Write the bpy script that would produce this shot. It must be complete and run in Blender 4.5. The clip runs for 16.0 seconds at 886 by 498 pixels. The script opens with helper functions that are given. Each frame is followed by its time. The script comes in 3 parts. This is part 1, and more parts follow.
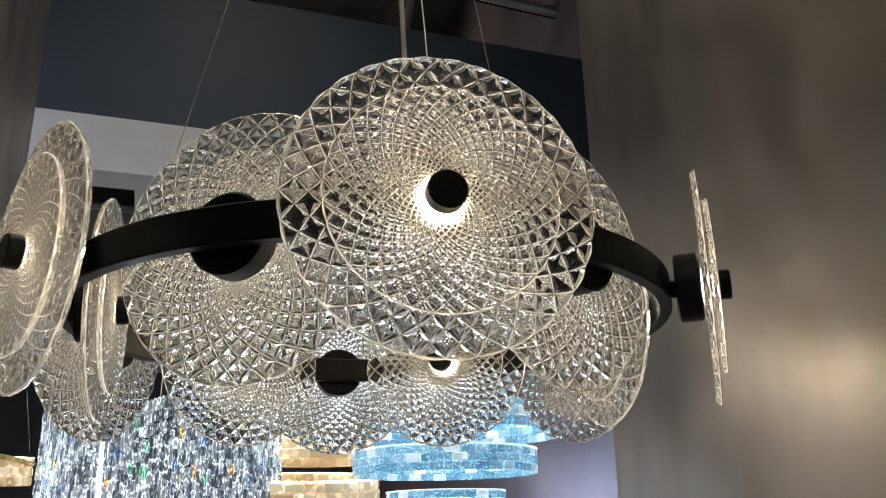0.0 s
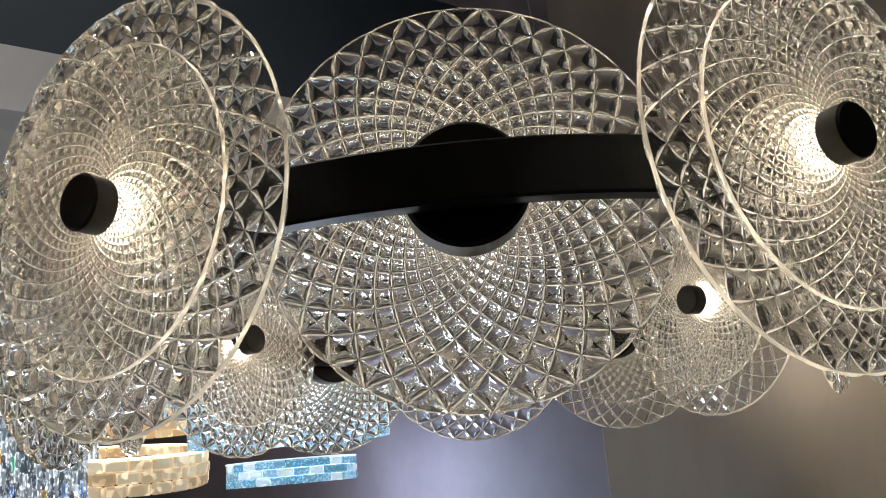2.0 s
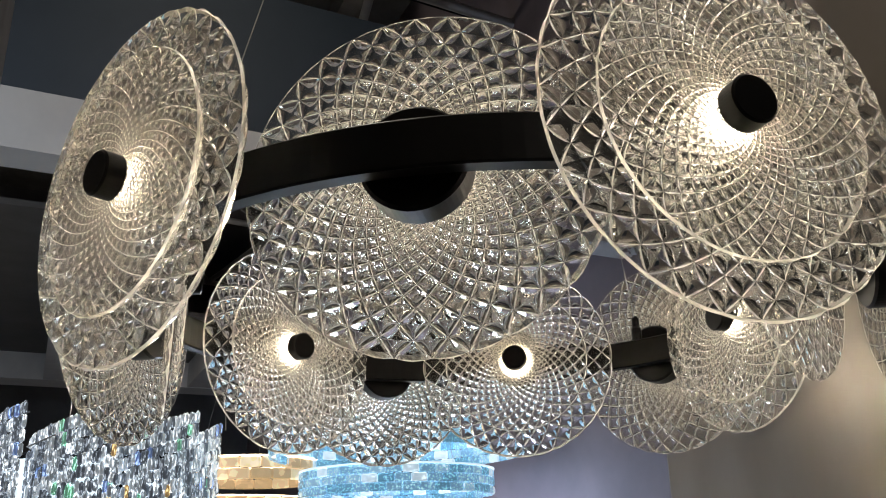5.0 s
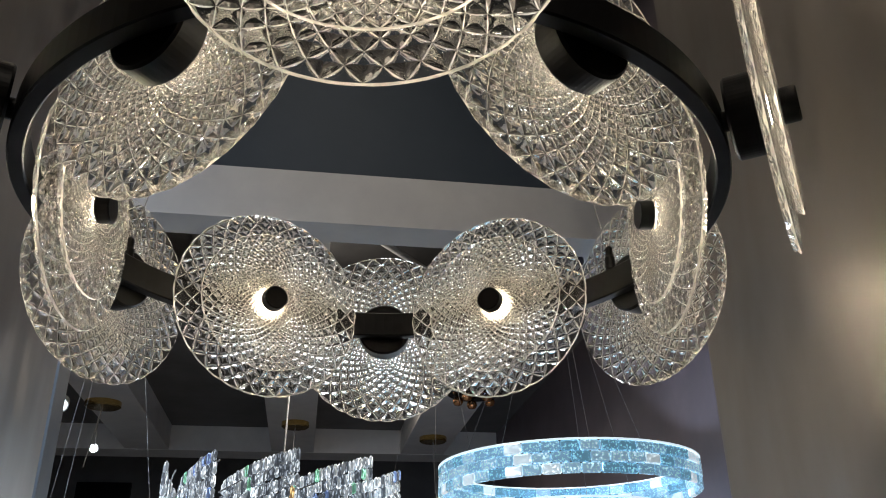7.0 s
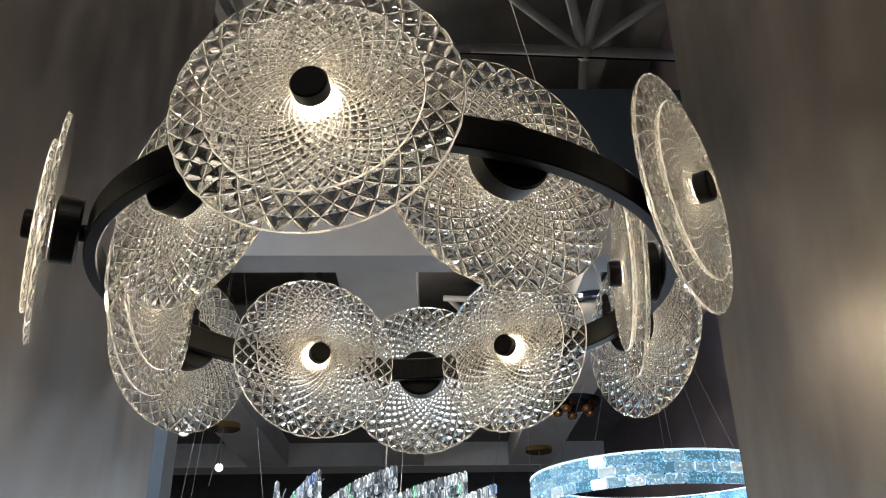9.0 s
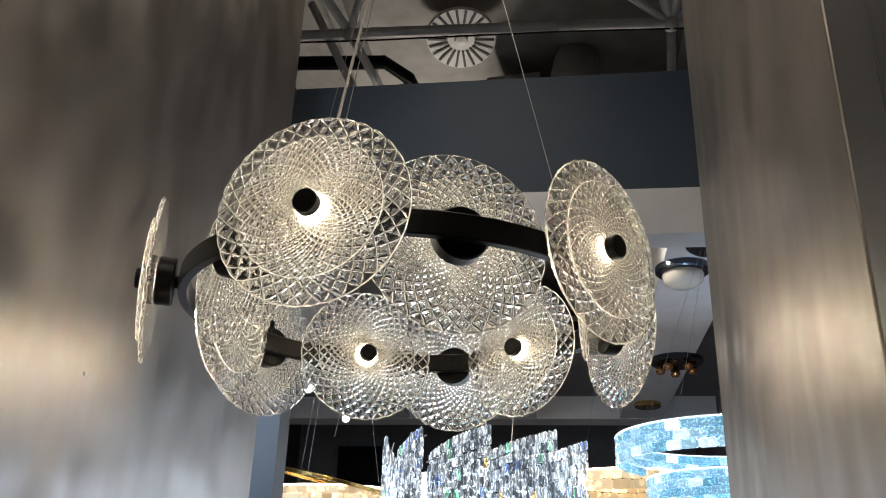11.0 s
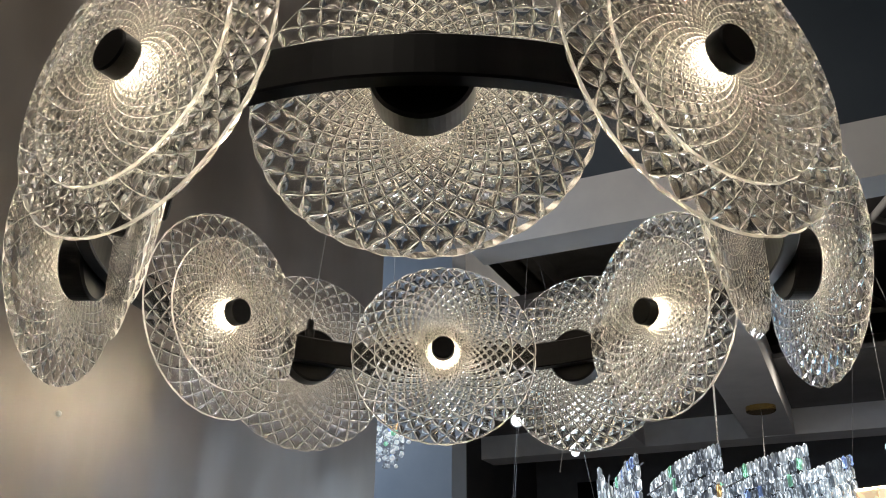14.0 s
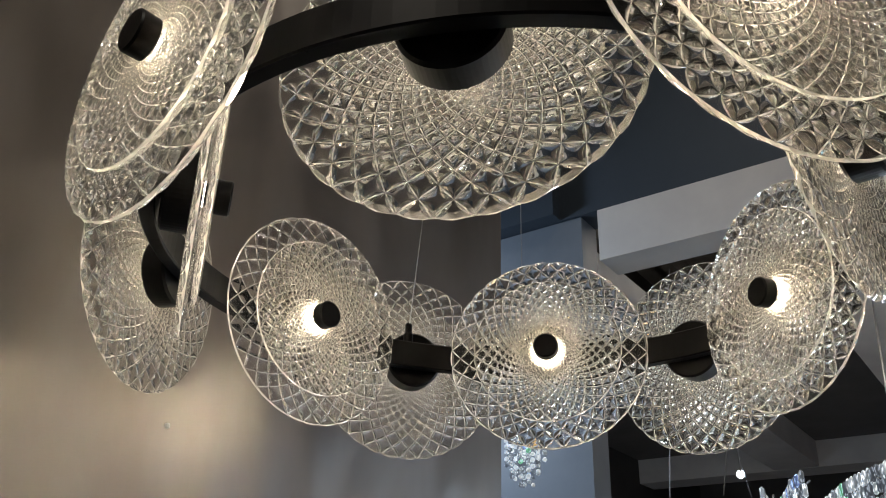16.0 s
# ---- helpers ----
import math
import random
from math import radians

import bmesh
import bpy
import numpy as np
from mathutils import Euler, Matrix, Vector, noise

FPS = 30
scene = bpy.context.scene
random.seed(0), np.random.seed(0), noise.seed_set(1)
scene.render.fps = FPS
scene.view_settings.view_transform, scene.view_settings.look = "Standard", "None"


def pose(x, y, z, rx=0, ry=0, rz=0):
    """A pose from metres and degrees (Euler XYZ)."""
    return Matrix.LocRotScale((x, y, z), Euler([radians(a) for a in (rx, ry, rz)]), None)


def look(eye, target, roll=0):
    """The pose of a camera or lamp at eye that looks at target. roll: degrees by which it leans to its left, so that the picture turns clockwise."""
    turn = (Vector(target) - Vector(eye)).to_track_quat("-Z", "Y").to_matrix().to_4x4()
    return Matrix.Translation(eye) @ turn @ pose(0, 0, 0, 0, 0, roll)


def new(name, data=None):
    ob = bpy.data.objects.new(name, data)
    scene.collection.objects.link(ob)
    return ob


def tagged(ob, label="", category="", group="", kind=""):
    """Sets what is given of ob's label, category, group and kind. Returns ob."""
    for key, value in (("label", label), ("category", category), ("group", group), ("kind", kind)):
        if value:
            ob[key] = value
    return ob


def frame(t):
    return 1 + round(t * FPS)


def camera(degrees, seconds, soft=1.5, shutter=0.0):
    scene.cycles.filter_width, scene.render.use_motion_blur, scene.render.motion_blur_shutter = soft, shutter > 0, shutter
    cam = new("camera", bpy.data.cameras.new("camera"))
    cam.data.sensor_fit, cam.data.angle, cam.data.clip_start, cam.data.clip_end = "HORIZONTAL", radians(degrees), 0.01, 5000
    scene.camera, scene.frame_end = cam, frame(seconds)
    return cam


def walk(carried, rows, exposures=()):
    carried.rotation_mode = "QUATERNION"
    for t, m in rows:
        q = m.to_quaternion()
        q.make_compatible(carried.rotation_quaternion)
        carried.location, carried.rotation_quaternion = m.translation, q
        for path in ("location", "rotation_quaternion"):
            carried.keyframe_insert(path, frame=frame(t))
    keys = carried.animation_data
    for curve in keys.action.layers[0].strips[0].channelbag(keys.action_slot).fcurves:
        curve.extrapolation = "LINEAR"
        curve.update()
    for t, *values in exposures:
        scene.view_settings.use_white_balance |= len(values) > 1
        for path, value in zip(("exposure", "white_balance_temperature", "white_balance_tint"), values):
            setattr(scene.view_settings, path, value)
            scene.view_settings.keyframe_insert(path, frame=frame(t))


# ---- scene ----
cam = camera(55.73, 16.0, 1.0)
PATH = [
    (0, pose(-0.1607, -1.1385, -0.2836, 108.56, 1.21, -12.78)),
    (0.5, pose(-0.3242, -1.0662, -0.2693, 107.64, 1.90, -18.96)),
    (1, pose(-0.3947, -0.9840, -0.2449, 106.48, 2.78, -23.24)),
    (1.5, pose(-0.4425, -0.8786, -0.2105, 105.19, 4.09, -26.25)),
    (2, pose(-0.4600, -0.7759, -0.1760, 104.42, 4.91, -27.86)),
    (2.5, pose(-0.4802, -0.6959, -0.1474, 104.29, 4.72, -28.22)),
    (3, pose(-0.4915, -0.6371, -0.1339, 104.48, 4.26, -27.84)),
    (3.5, pose(-0.4595, -0.5905, -0.1259, 105.90, 2.67, -23.69)),
    (4, pose(-0.4639, -0.6471, -0.1453, 106.97, 2.84, -23.71)),
    (4.5, pose(-0.4383, -0.7812, -0.2163, 108.45, 2.17, -21.68)),
    (5, pose(-0.3648, -0.8707, -0.2792, 109.98, 1.51, -19.32)),
    (7.3, pose(0.0956, -0.9056, -0.4890, 115.68, 0.81, -0.33)),
    (7.5, pose(0.1435, -0.9038, -0.4896, 115.70, 0.89, 1.18)),
    (8, pose(0.2243, -0.9223, -0.5097, 116.46, 1.14, 3.58)),
    (8.5, pose(0.2313, -0.9618, -0.5084, 116.64, 0.95, 4.72)),
    (9, pose(0.1802, -1.1038, -0.4895, 116.09, 0.61, 5.34)),
    (9.2, pose(0.1776, -1.1787, -0.4719, 115.43, -0.01, 5.85)),
    (11.3, pose(0.5177, -1.4444, -0.5037, 112.21, -1.33, 15.45)),
    (11.5, pose(0.5567, -1.4225, -0.4970, 111.97, -1.07, 16.49)),
    (12, pose(0.5882, -1.3528, -0.4758, 112.06, -0.96, 19.37)),
    (12.5, pose(0.5608, -1.2204, -0.4487, 112.26, -1.22, 21.90)),
    (13, pose(0.5431, -1.0588, -0.4464, 112.79, -0.93, 24.06)),
    (13.5, pose(0.5097, -0.9170, -0.4095, 113.71, -0.31, 26.95)),
    (14, pose(0.4935, -0.7903, -0.4070, 114.68, -0.43, 31.34)),
    (14.5, pose(0.5437, -0.6979, -0.3976, 115.05, -0.83, 36.55)),
    (15, pose(0.5828, -0.6661, -0.3915, 114.98, -0.97, 40.84)),
    (15.5, pose(0.5715, -0.6812, -0.4002, 115.21, -1.29, 42.72)),
    (16, pose(0.5156, -0.6826, -0.4230, 116.30, -1.66, 41.90)),
]
EXPOSURE = [(0.0, -0.03), (2.0, -0.08), (5.0, -0.14), (9.0, 0.0), (11.3, 0.38), (12.5, 0.33), (14.0, 0.0), (16.0, -0.1)]
walk(cam, PATH, EXPOSURE)

# ---- world and large lights ----
wd = bpy.data.worlds.new("dim_hall")
scene.world = wd
wd.use_nodes = True
wd.node_tree.nodes["Background"].inputs[0].default_value = (0.55, 0.6, 0.7, 1)
wd.node_tree.nodes["Background"].inputs[1].default_value = 0.05

FLOOR = -1.9
PHI = 0.105


def room(u, v, z):
    """A point of the showroom: u across, v into the depth."""
    return Vector((u * math.cos(PHI) - v * math.sin(PHI), u * math.sin(PHI) + v * math.cos(PHI), z))


def area(name, at, target, size, power, colour, spread=180):
    la = bpy.data.lights.new(name, "AREA")
    la.shape, la.size, la.energy, la.color, la.spread = "DISK", size, power, colour, radians(spread)
    ob = new(name, la)
    ob.matrix_world = look(at, target)
    return ob


# unseen lamps added to fill the showroom, ahead of and behind the walk
for u, v, z, p in ((-0.9, 3.3, 1.7, 7), (0.5, 3.3, 1.7, 7), (-2.6, 5.6, 1.7, 12), (0.4, 6.5, 1.7, 9), (0.1, -2.3, 2.4, 30), (-0.1, 1.0, 2.4, 7)):
    area("showroom_fill", room(u, v, z), room(u * 0.9, v + 0.1, FLOOR), 0.22, p, (1.0, 0.90, 0.77))


# unseen cool lamps added below the far chandeliers to brighten the side walls
area("chandelier_fill", room(1.21, 3.2, -0.42), room(2.05, 3.5, -0.25), 0.3, 28, (0.58, 0.72, 1.0))
area("chandelier_fill", (0.80, 3.15, -0.60), (-0.64, 0.4, -0.1), 0.5, 2.6, (0.66, 0.79, 1.0), 50)
area("chandelier_fill", (-0.35, 3.05, -0.60), (0.62, 0.2, -0.1), 0.5, 1.6, (0.76, 0.86, 1.0), 50)
# two more unseen cool lamps, added to brighten the column
area("cool_fill", room(-2.6, 3.4, 1.2), room(-1.4, 2.6, FLOOR + 0.8), 0.3, 15, (0.62, 0.76, 1.0))
area("cool_fill", room(-2.3, 1.3, 0.9), room(-1.15, 2.05, -0.8), 0.3, 36, (0.66, 0.80, 1.0))
# hidden lamp above the coffers, added in place of bounce onto the high ceiling
area("ceiling_fill", room(-0.6, 6.0, 2.0), room(-0.8, 5.0, 4.3), 0.6, 40, (1.0, 0.92, 0.82))

# ---- materials ----
def material(name):
    m = bpy.data.materials.new(name)
    m.use_nodes = True
    nt = m.node_tree
    return m, nt, nt.nodes["Principled BSDF"]


def node(nt, kind, **values):
    n = nt.nodes.new(kind)
    for key, val in values.items():
        n.inputs[key].default_value = val
    return n


def mapped(nt, scale):
    co = nt.nodes.new("ShaderNodeTexCoord")
    mp = node(nt, "ShaderNodeMapping", Scale=scale)
    nt.links.new(co.outputs["Object"], mp.inputs["Vector"])
    return mp.outputs["Vector"]


def noise_ramp(nt, vec, scale, stops, detail=5.0, rough=0.6):
    n = node(nt, "ShaderNodeTexNoise", Scale=scale, Detail=detail, Roughness=rough)
    nt.links.new(vec, n.inputs["Vector"])
    r = nt.nodes.new("ShaderNodeValToRGB")
    r.color_ramp.elements[0].position, r.color_ramp.elements[0].color = stops[0][0], stops[0][1]
    r.color_ramp.elements[1].position, r.color_ramp.elements[1].color = stops[1][0], stops[1][1]
    nt.links.new(n.outputs["Fac"], r.inputs["Fac"])
    return n.outputs["Fac"], r.outputs["Color"]


def bump(nt, bsdf, height, strength, distance):
    b = node(nt, "ShaderNodeBump", Strength=strength, Distance=distance)
    nt.links.new(height, b.inputs["Height"])
    nt.links.new(b.outputs["Normal"], bsdf.inputs["Normal"])


def rgb(r, g=None, b=None):
    return (r, r if g is None else g, r if b is None else b, 1)


def plain(name, c1, c2, rough=0.6, metal=0.0, scale=(1, 1, 1), nscale=6.0, bstr=0.15, bdist=0.002, rvar=0.0):
    m, nt, bs = material(name)
    vec = mapped(nt, scale)
    fac, col = noise_ramp(nt, vec, nscale, ((0.3, c1), (0.7, c2)))
    nt.links.new(col, bs.inputs["Base Color"])
    bs.inputs["Roughness"].default_value, bs.inputs["Metallic"].default_value = rough, metal
    if rvar:
        mr = node(nt, "ShaderNodeMapRange")
        mr.inputs["To Min"].default_value, mr.inputs["To Max"].default_value = rough - rvar, rough + rvar
        nt.links.new(fac, mr.inputs["Value"])
        nt.links.new(mr.outputs["Result"], bs.inputs["Roughness"])
    fine = node(nt, "ShaderNodeTexNoise", Scale=nscale * 12, Detail=3.0)
    nt.links.new(vec, fine.inputs["Vector"])
    bump(nt, bs, fine.outputs["Fac"], bstr, bdist)
    return m


def panel_metal(name, c1, c2, rough):
    """Satin metal sheet: soft vertical waves that draw reflections out into streaks, fine vertical brushing."""
    m, nt, bs = material(name)
    v1 = mapped(nt, (4.0, 4.0, 1.2))
    fac, col = noise_ramp(nt, v1, 1.0, ((0.3, c1), (0.7, c2)))
    nt.links.new(col, bs.inputs["Base Color"])
    bs.inputs["Metallic"].default_value, bs.inputs["Roughness"].default_value = 0.8, rough
    v2 = mapped(nt, (260.0, 260.0, 30.0))
    fine = node(nt, "ShaderNodeTexNoise", Scale=1.0, Detail=4.0)
    nt.links.new(v2, fine.inputs["Vector"])
    b1 = node(nt, "ShaderNodeBump", Strength=0.4, Distance=0.02)
    soft = node(nt, "ShaderNodeTexNoise", Scale=1.0, Detail=1.0, Roughness=0.4)
    nt.links.new(v1, soft.inputs["Vector"])
    nt.links.new(soft.outputs["Fac"], b1.inputs["Height"])
    wear = node(nt, "ShaderNodeMapRange")
    wear.inputs["From Min"].default_value, wear.inputs["From Max"].default_value = 0.3, 0.7
    wear.inputs["To Min"].default_value, wear.inputs["To Max"].default_value = rough - 0.08, rough + 0.14
    v4 = mapped(nt, (9.0, 9.0, 3.0))
    cloud = node(nt, "ShaderNodeTexNoise", Scale=1.0, Detail=3.0, Roughness=0.55)
    nt.links.new(v4, cloud.inputs["Vector"])
    nt.links.new(cloud.outputs["Fac"], wear.inputs["Value"])
    nt.links.new(wear.outputs["Result"], bs.inputs["Roughness"])
    b2 = node(nt, "ShaderNodeBump", Strength=0.02, Distance=0.001)
    nt.links.new(fine.outputs["Fac"], b2.inputs["Height"])
    b3 = node(nt, "ShaderNodeBump", Strength=0.8, Distance=0.013)
    v3 = mapped(nt, (10.0, 10.0, 6.0))
    dents = node(nt, "ShaderNodeTexNoise", Scale=1.0, Detail=0.5, Roughness=0.4)
    nt.links.new(v3, dents.inputs["Vector"])
    nt.links.new(dents.outputs["Fac"], b3.inputs["Height"])
    nt.links.new(b1.outputs["Normal"], b3.inputs["Normal"])
    nt.links.new(b3.outputs["Normal"], b2.inputs["Normal"])
    nt.links.new(b2.outputs["Normal"], bs.inputs["Normal"])
    return m


def glowing(name, colour, strength):
    m, nt, bs = material(name)
    bs.inputs["Base Color"].default_value = rgb(0.8)
    bs.inputs["Emission Color"].default_value = colour
    bs.inputs["Emission Strength"].default_value = strength
    return m


def pressed_glass(name, skin, rough, gloss=0.0):
    """Clear pressed glass mixed with pale scattering; a high skin paints in bright lines."""
    m, nt, bs = material(name)
    nt.nodes.remove(bs)
    out = nt.nodes["Material Output"]
    g = node(nt, "ShaderNodeBsdfGlass", Color=rgb(0.985, 0.982, 0.972), Roughness=rough, IOR=1.45)
    tr = node(nt, "ShaderNodeBsdfTranslucent", Color=rgb(0.93, 0.89, 0.81))
    df = node(nt, "ShaderNodeBsdfDiffuse", Color=rgb(0.93, 0.89, 0.81))
    half = node(nt, "ShaderNodeMixShader", Fac=0.5)
    nt.links.new(tr.outputs[0], half.inputs[1])
    nt.links.new(df.outputs[0], half.inputs[2])
    mix = node(nt, "ShaderNodeMixShader", Fac=skin)
    nt.links.new(g.outputs[0], mix.inputs[1])
    gl = node(nt, "ShaderNodeBsdfGlossy", Color=rgb(0.95, 0.94, 0.92), Roughness=0.2)
    sheen = node(nt, "ShaderNodeMixShader", Fac=gloss)
    nt.links.new(half.outputs[0], sheen.inputs[1])
    nt.links.new(gl.outputs[0], sheen.inputs[2])
    nt.links.new(sheen.outputs[0], mix.inputs[2])
    nt.links.new(mix.outputs[0], out.inputs["Surface"])
    vec = mapped(nt, (1, 1, 1))
    n = node(nt, "ShaderNodeTexNoise", Scale=90.0, Detail=2.0)
    nt.links.new(vec, n.inputs["Vector"])
    b = node(nt, "ShaderNodeBump", Strength=0.12, Distance=0.002)
    nt.links.new(n.outputs["Fac"], b.inputs["Height"])
    nt.links.new(b.outputs["Normal"], g.inputs["Normal"])
    return m


def emissive_crystal(name, tints, low, high, share, scale, rough=0.08):
    """Cut crystal with sparkle painted as emission: tint per piece, glints in some cells."""
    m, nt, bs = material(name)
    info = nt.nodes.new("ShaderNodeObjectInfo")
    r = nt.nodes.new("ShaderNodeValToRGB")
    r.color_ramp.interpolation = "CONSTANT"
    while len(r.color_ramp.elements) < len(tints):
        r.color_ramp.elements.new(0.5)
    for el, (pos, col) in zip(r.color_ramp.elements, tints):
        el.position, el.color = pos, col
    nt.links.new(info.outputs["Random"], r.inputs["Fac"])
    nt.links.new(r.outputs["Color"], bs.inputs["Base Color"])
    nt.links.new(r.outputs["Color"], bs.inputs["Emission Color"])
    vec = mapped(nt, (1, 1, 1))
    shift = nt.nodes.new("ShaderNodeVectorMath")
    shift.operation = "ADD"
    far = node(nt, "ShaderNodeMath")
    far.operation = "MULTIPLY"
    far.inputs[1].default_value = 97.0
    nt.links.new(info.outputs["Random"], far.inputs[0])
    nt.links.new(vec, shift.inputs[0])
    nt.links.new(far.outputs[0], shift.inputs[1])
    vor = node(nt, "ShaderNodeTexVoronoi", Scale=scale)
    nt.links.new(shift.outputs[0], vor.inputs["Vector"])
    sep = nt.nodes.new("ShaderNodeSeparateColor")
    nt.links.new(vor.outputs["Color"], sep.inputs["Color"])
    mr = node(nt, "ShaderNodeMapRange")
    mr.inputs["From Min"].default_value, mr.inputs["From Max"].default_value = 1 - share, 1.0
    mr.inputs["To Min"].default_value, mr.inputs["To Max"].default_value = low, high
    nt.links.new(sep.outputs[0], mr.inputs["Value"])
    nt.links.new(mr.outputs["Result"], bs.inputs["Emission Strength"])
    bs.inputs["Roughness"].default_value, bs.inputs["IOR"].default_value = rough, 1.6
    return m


M_GLASS = pressed_glass("pressed_glass", 0.004, 0.004)
# pale scattering that paints the bright lines along creases and rim
M_LINE_GLINT = pressed_glass("line_glint_glass", 0.88, 0.03, 0.3)
M_FACET = pressed_glass("polished_cut", 0.05, 0.006, 0.4)
# some scatter put into the edge for the light it carries
M_EDGE = pressed_glass("glow_edge_glass", 0.14, 0.06)
# the reflector's lit look is put in as emission of its own
M_REFLECTOR_GLOW = glowing("reflector_glow", rgb(1.0, 0.86, 0.68), 3.0)
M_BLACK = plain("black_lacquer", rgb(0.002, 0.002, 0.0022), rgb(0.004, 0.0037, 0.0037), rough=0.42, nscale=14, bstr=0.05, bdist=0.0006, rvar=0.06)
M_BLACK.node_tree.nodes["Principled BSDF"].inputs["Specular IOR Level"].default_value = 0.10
M_LED = glowing("warm_led", rgb(1.0, 0.845, 0.62), 650.0)
M_WIRE = plain("steel_wire", rgb(0.30), rgb(0.45), rough=0.4, metal=0.8, nscale=40)
M_CORD = plain("clear_cord", rgb(0.40, 0.38, 0.35), rgb(0.55, 0.52, 0.48), rough=0.35, nscale=30)
M_WALL = panel_metal("bronze_satin_panel", rgb(0.25, 0.222, 0.198), rgb(0.30, 0.27, 0.242), 0.38)
M_DARKPANEL = plain("charcoal_panel", rgb(0.038, 0.036, 0.036), rgb(0.052, 0.050, 0.049), rough=0.5, nscale=5)
M_DARKPANEL.node_tree.nodes["Principled BSDF"].inputs["Specular IOR Level"].default_value = 0.4
M_HEADER = plain("slate_blue_paint", rgb(0.034, 0.050, 0.070), rgb(0.043, 0.060, 0.082), rough=0.65, nscale=3)
M_WHITE = plain("white_paint", rgb(0.62, 0.61, 0.60), rgb(0.72, 0.71, 0.69), rough=0.7, nscale=4)
M_COFFER = plain("grey_ceiling_board", rgb(0.12, 0.115, 0.11), rgb(0.16, 0.155, 0.15), rough=0.7, nscale=3)
M_UPPER = plain("sprayed_concrete", rgb(0.20, 0.19, 0.175), rgb(0.30, 0.285, 0.265), rough=0.9, nscale=3, bstr=0.5, bdist=0.01)
M_PIPE = plain("painted_pipe", rgb(0.42, 0.41, 0.39), rgb(0.55, 0.53, 0.50), rough=0.5, nscale=8)
M_FLOOR = plain("polished_stone_floor", rgb(0.30, 0.31, 0.33), rgb(0.42, 0.43, 0.45), rough=0.2, nscale=2, bstr=0.03)
M_BACK = plain("dark_grey_wall", rgb(0.045, 0.043, 0.043), rgb(0.065, 0.062, 0.06), rough=0.7, nscale=3)
M_FAR = plain("warm_grey_wall", rgb(0.11, 0.108, 0.108), rgb(0.15, 0.146, 0.144), rough=0.7, nscale=3)
M_MAUVE = plain("mauve_wall", rgb(0.16, 0.13, 0.14), rgb(0.22, 0.18, 0.19), rough=0.6, nscale=2)
M_COLUMN = plain("pale_blue_column", rgb(0.16, 0.185, 0.215), rgb(0.21, 0.235, 0.265), rough=0.45, nscale=3)
M_GOLD = plain("polished_gold", rgb(0.55, 0.36, 0.12), rgb(0.70, 0.48, 0.18), rough=0.2, metal=1.0, nscale=12)
# the crystals' glow and coloured glints are put into their emission
M_BLUE = emissive_crystal("blue_glint_crystal", ((0.0, rgb(0.17, 0.40, 0.56)), (0.3, rgb(0.26, 0.50, 0.67)), (0.6, rgb(0.38, 0.62, 0.77)), (0.84, rgb(0.75, 0.90, 0.98))), 0.36, 2.2, 0.30, 170.0)
M_CLEAR_GLINT = emissive_crystal("clear_glint_crystal", ((0.0, rgb(0.22, 0.25, 0.29)), (0.35, rgb(0.50, 0.55, 0.60)), (0.6, rgb(0.85, 0.92, 0.98)), (0.90, rgb(0.35, 0.50, 0.90)), (0.93, rgb(0.90, 0.60, 0.25)), (0.96, rgb(0.35, 0.80, 0.55)), (0.98, rgb(0.85, 0.88, 0.90))), 0.13, 2.5, 0.30, 4.5, 0.04)
M_AMBER = emissive_crystal("amber_glint_crystal", ((0.0, rgb(0.60, 0.42, 0.23)), (0.4, rgb(0.76, 0.58, 0.36)), (0.75, rgb(0.90, 0.74, 0.50))), 0.40, 1.2, 0.4, 30.0, 0.2)
M_STRIP = glowing("cool_led", rgb(0.74, 0.89, 1.0), 0.9)
M_WARMSTRIP = glowing("warm_strip", rgb(1.0, 0.80, 0.50), 6.0)
M_SPOT = glowing("spot_lens", rgb(0.82, 0.92, 1.0), 4.0)
M_AMBERBALL = plain("copper_glass", rgb(0.45, 0.20, 0.08), rgb(0.70, 0.36, 0.16), rough=0.16, metal=0.9, nscale=10)
M_CREAM = plain("cream_glass", rgb(0.72, 0.66, 0.55), rgb(0.82, 0.76, 0.65), rough=0.2, nscale=6)
M_NAVY = plain("smoked_chrome", rgb(0.06, 0.07, 0.09), rgb(0.09, 0.10, 0.12), rough=0.2, metal=0.9, nscale=8)


# ---- building helpers ----
def finish(bm, name, mat, smooth=False):
    me = bpy.data.meshes.new(name)
    bm.to_mesh(me)
    bm.free()
    me.materials.append(mat)
    if smooth:
        for p in me.polygons:
            p.use_smooth = True
    return me


def part(name, bm, mat, parent=None, label="", smooth=False):
    me = bm if isinstance(bm, bpy.types.Mesh) else finish(bm, name, mat, smooth)
    ob = new(name, me)
    ob.parent = parent
    return tagged(ob, label)


def box_bm(size, centre=(0, 0, 0), bevel=0.0, m=None):
    bm = bmesh.new()
    bmesh.ops.create_cube(bm, size=1)
    bmesh.ops.scale(bm, vec=size, verts=bm.verts)
    if bevel:
        bmesh.ops.bevel(bm, geom=bm.edges[:], offset=bevel, segments=2, affect="EDGES", profile=0.5)
    bmesh.ops.translate(bm, vec=centre, verts=bm.verts)
    if m:
        bmesh.ops.transform(bm, matrix=m, verts=bm.verts)
    return bm


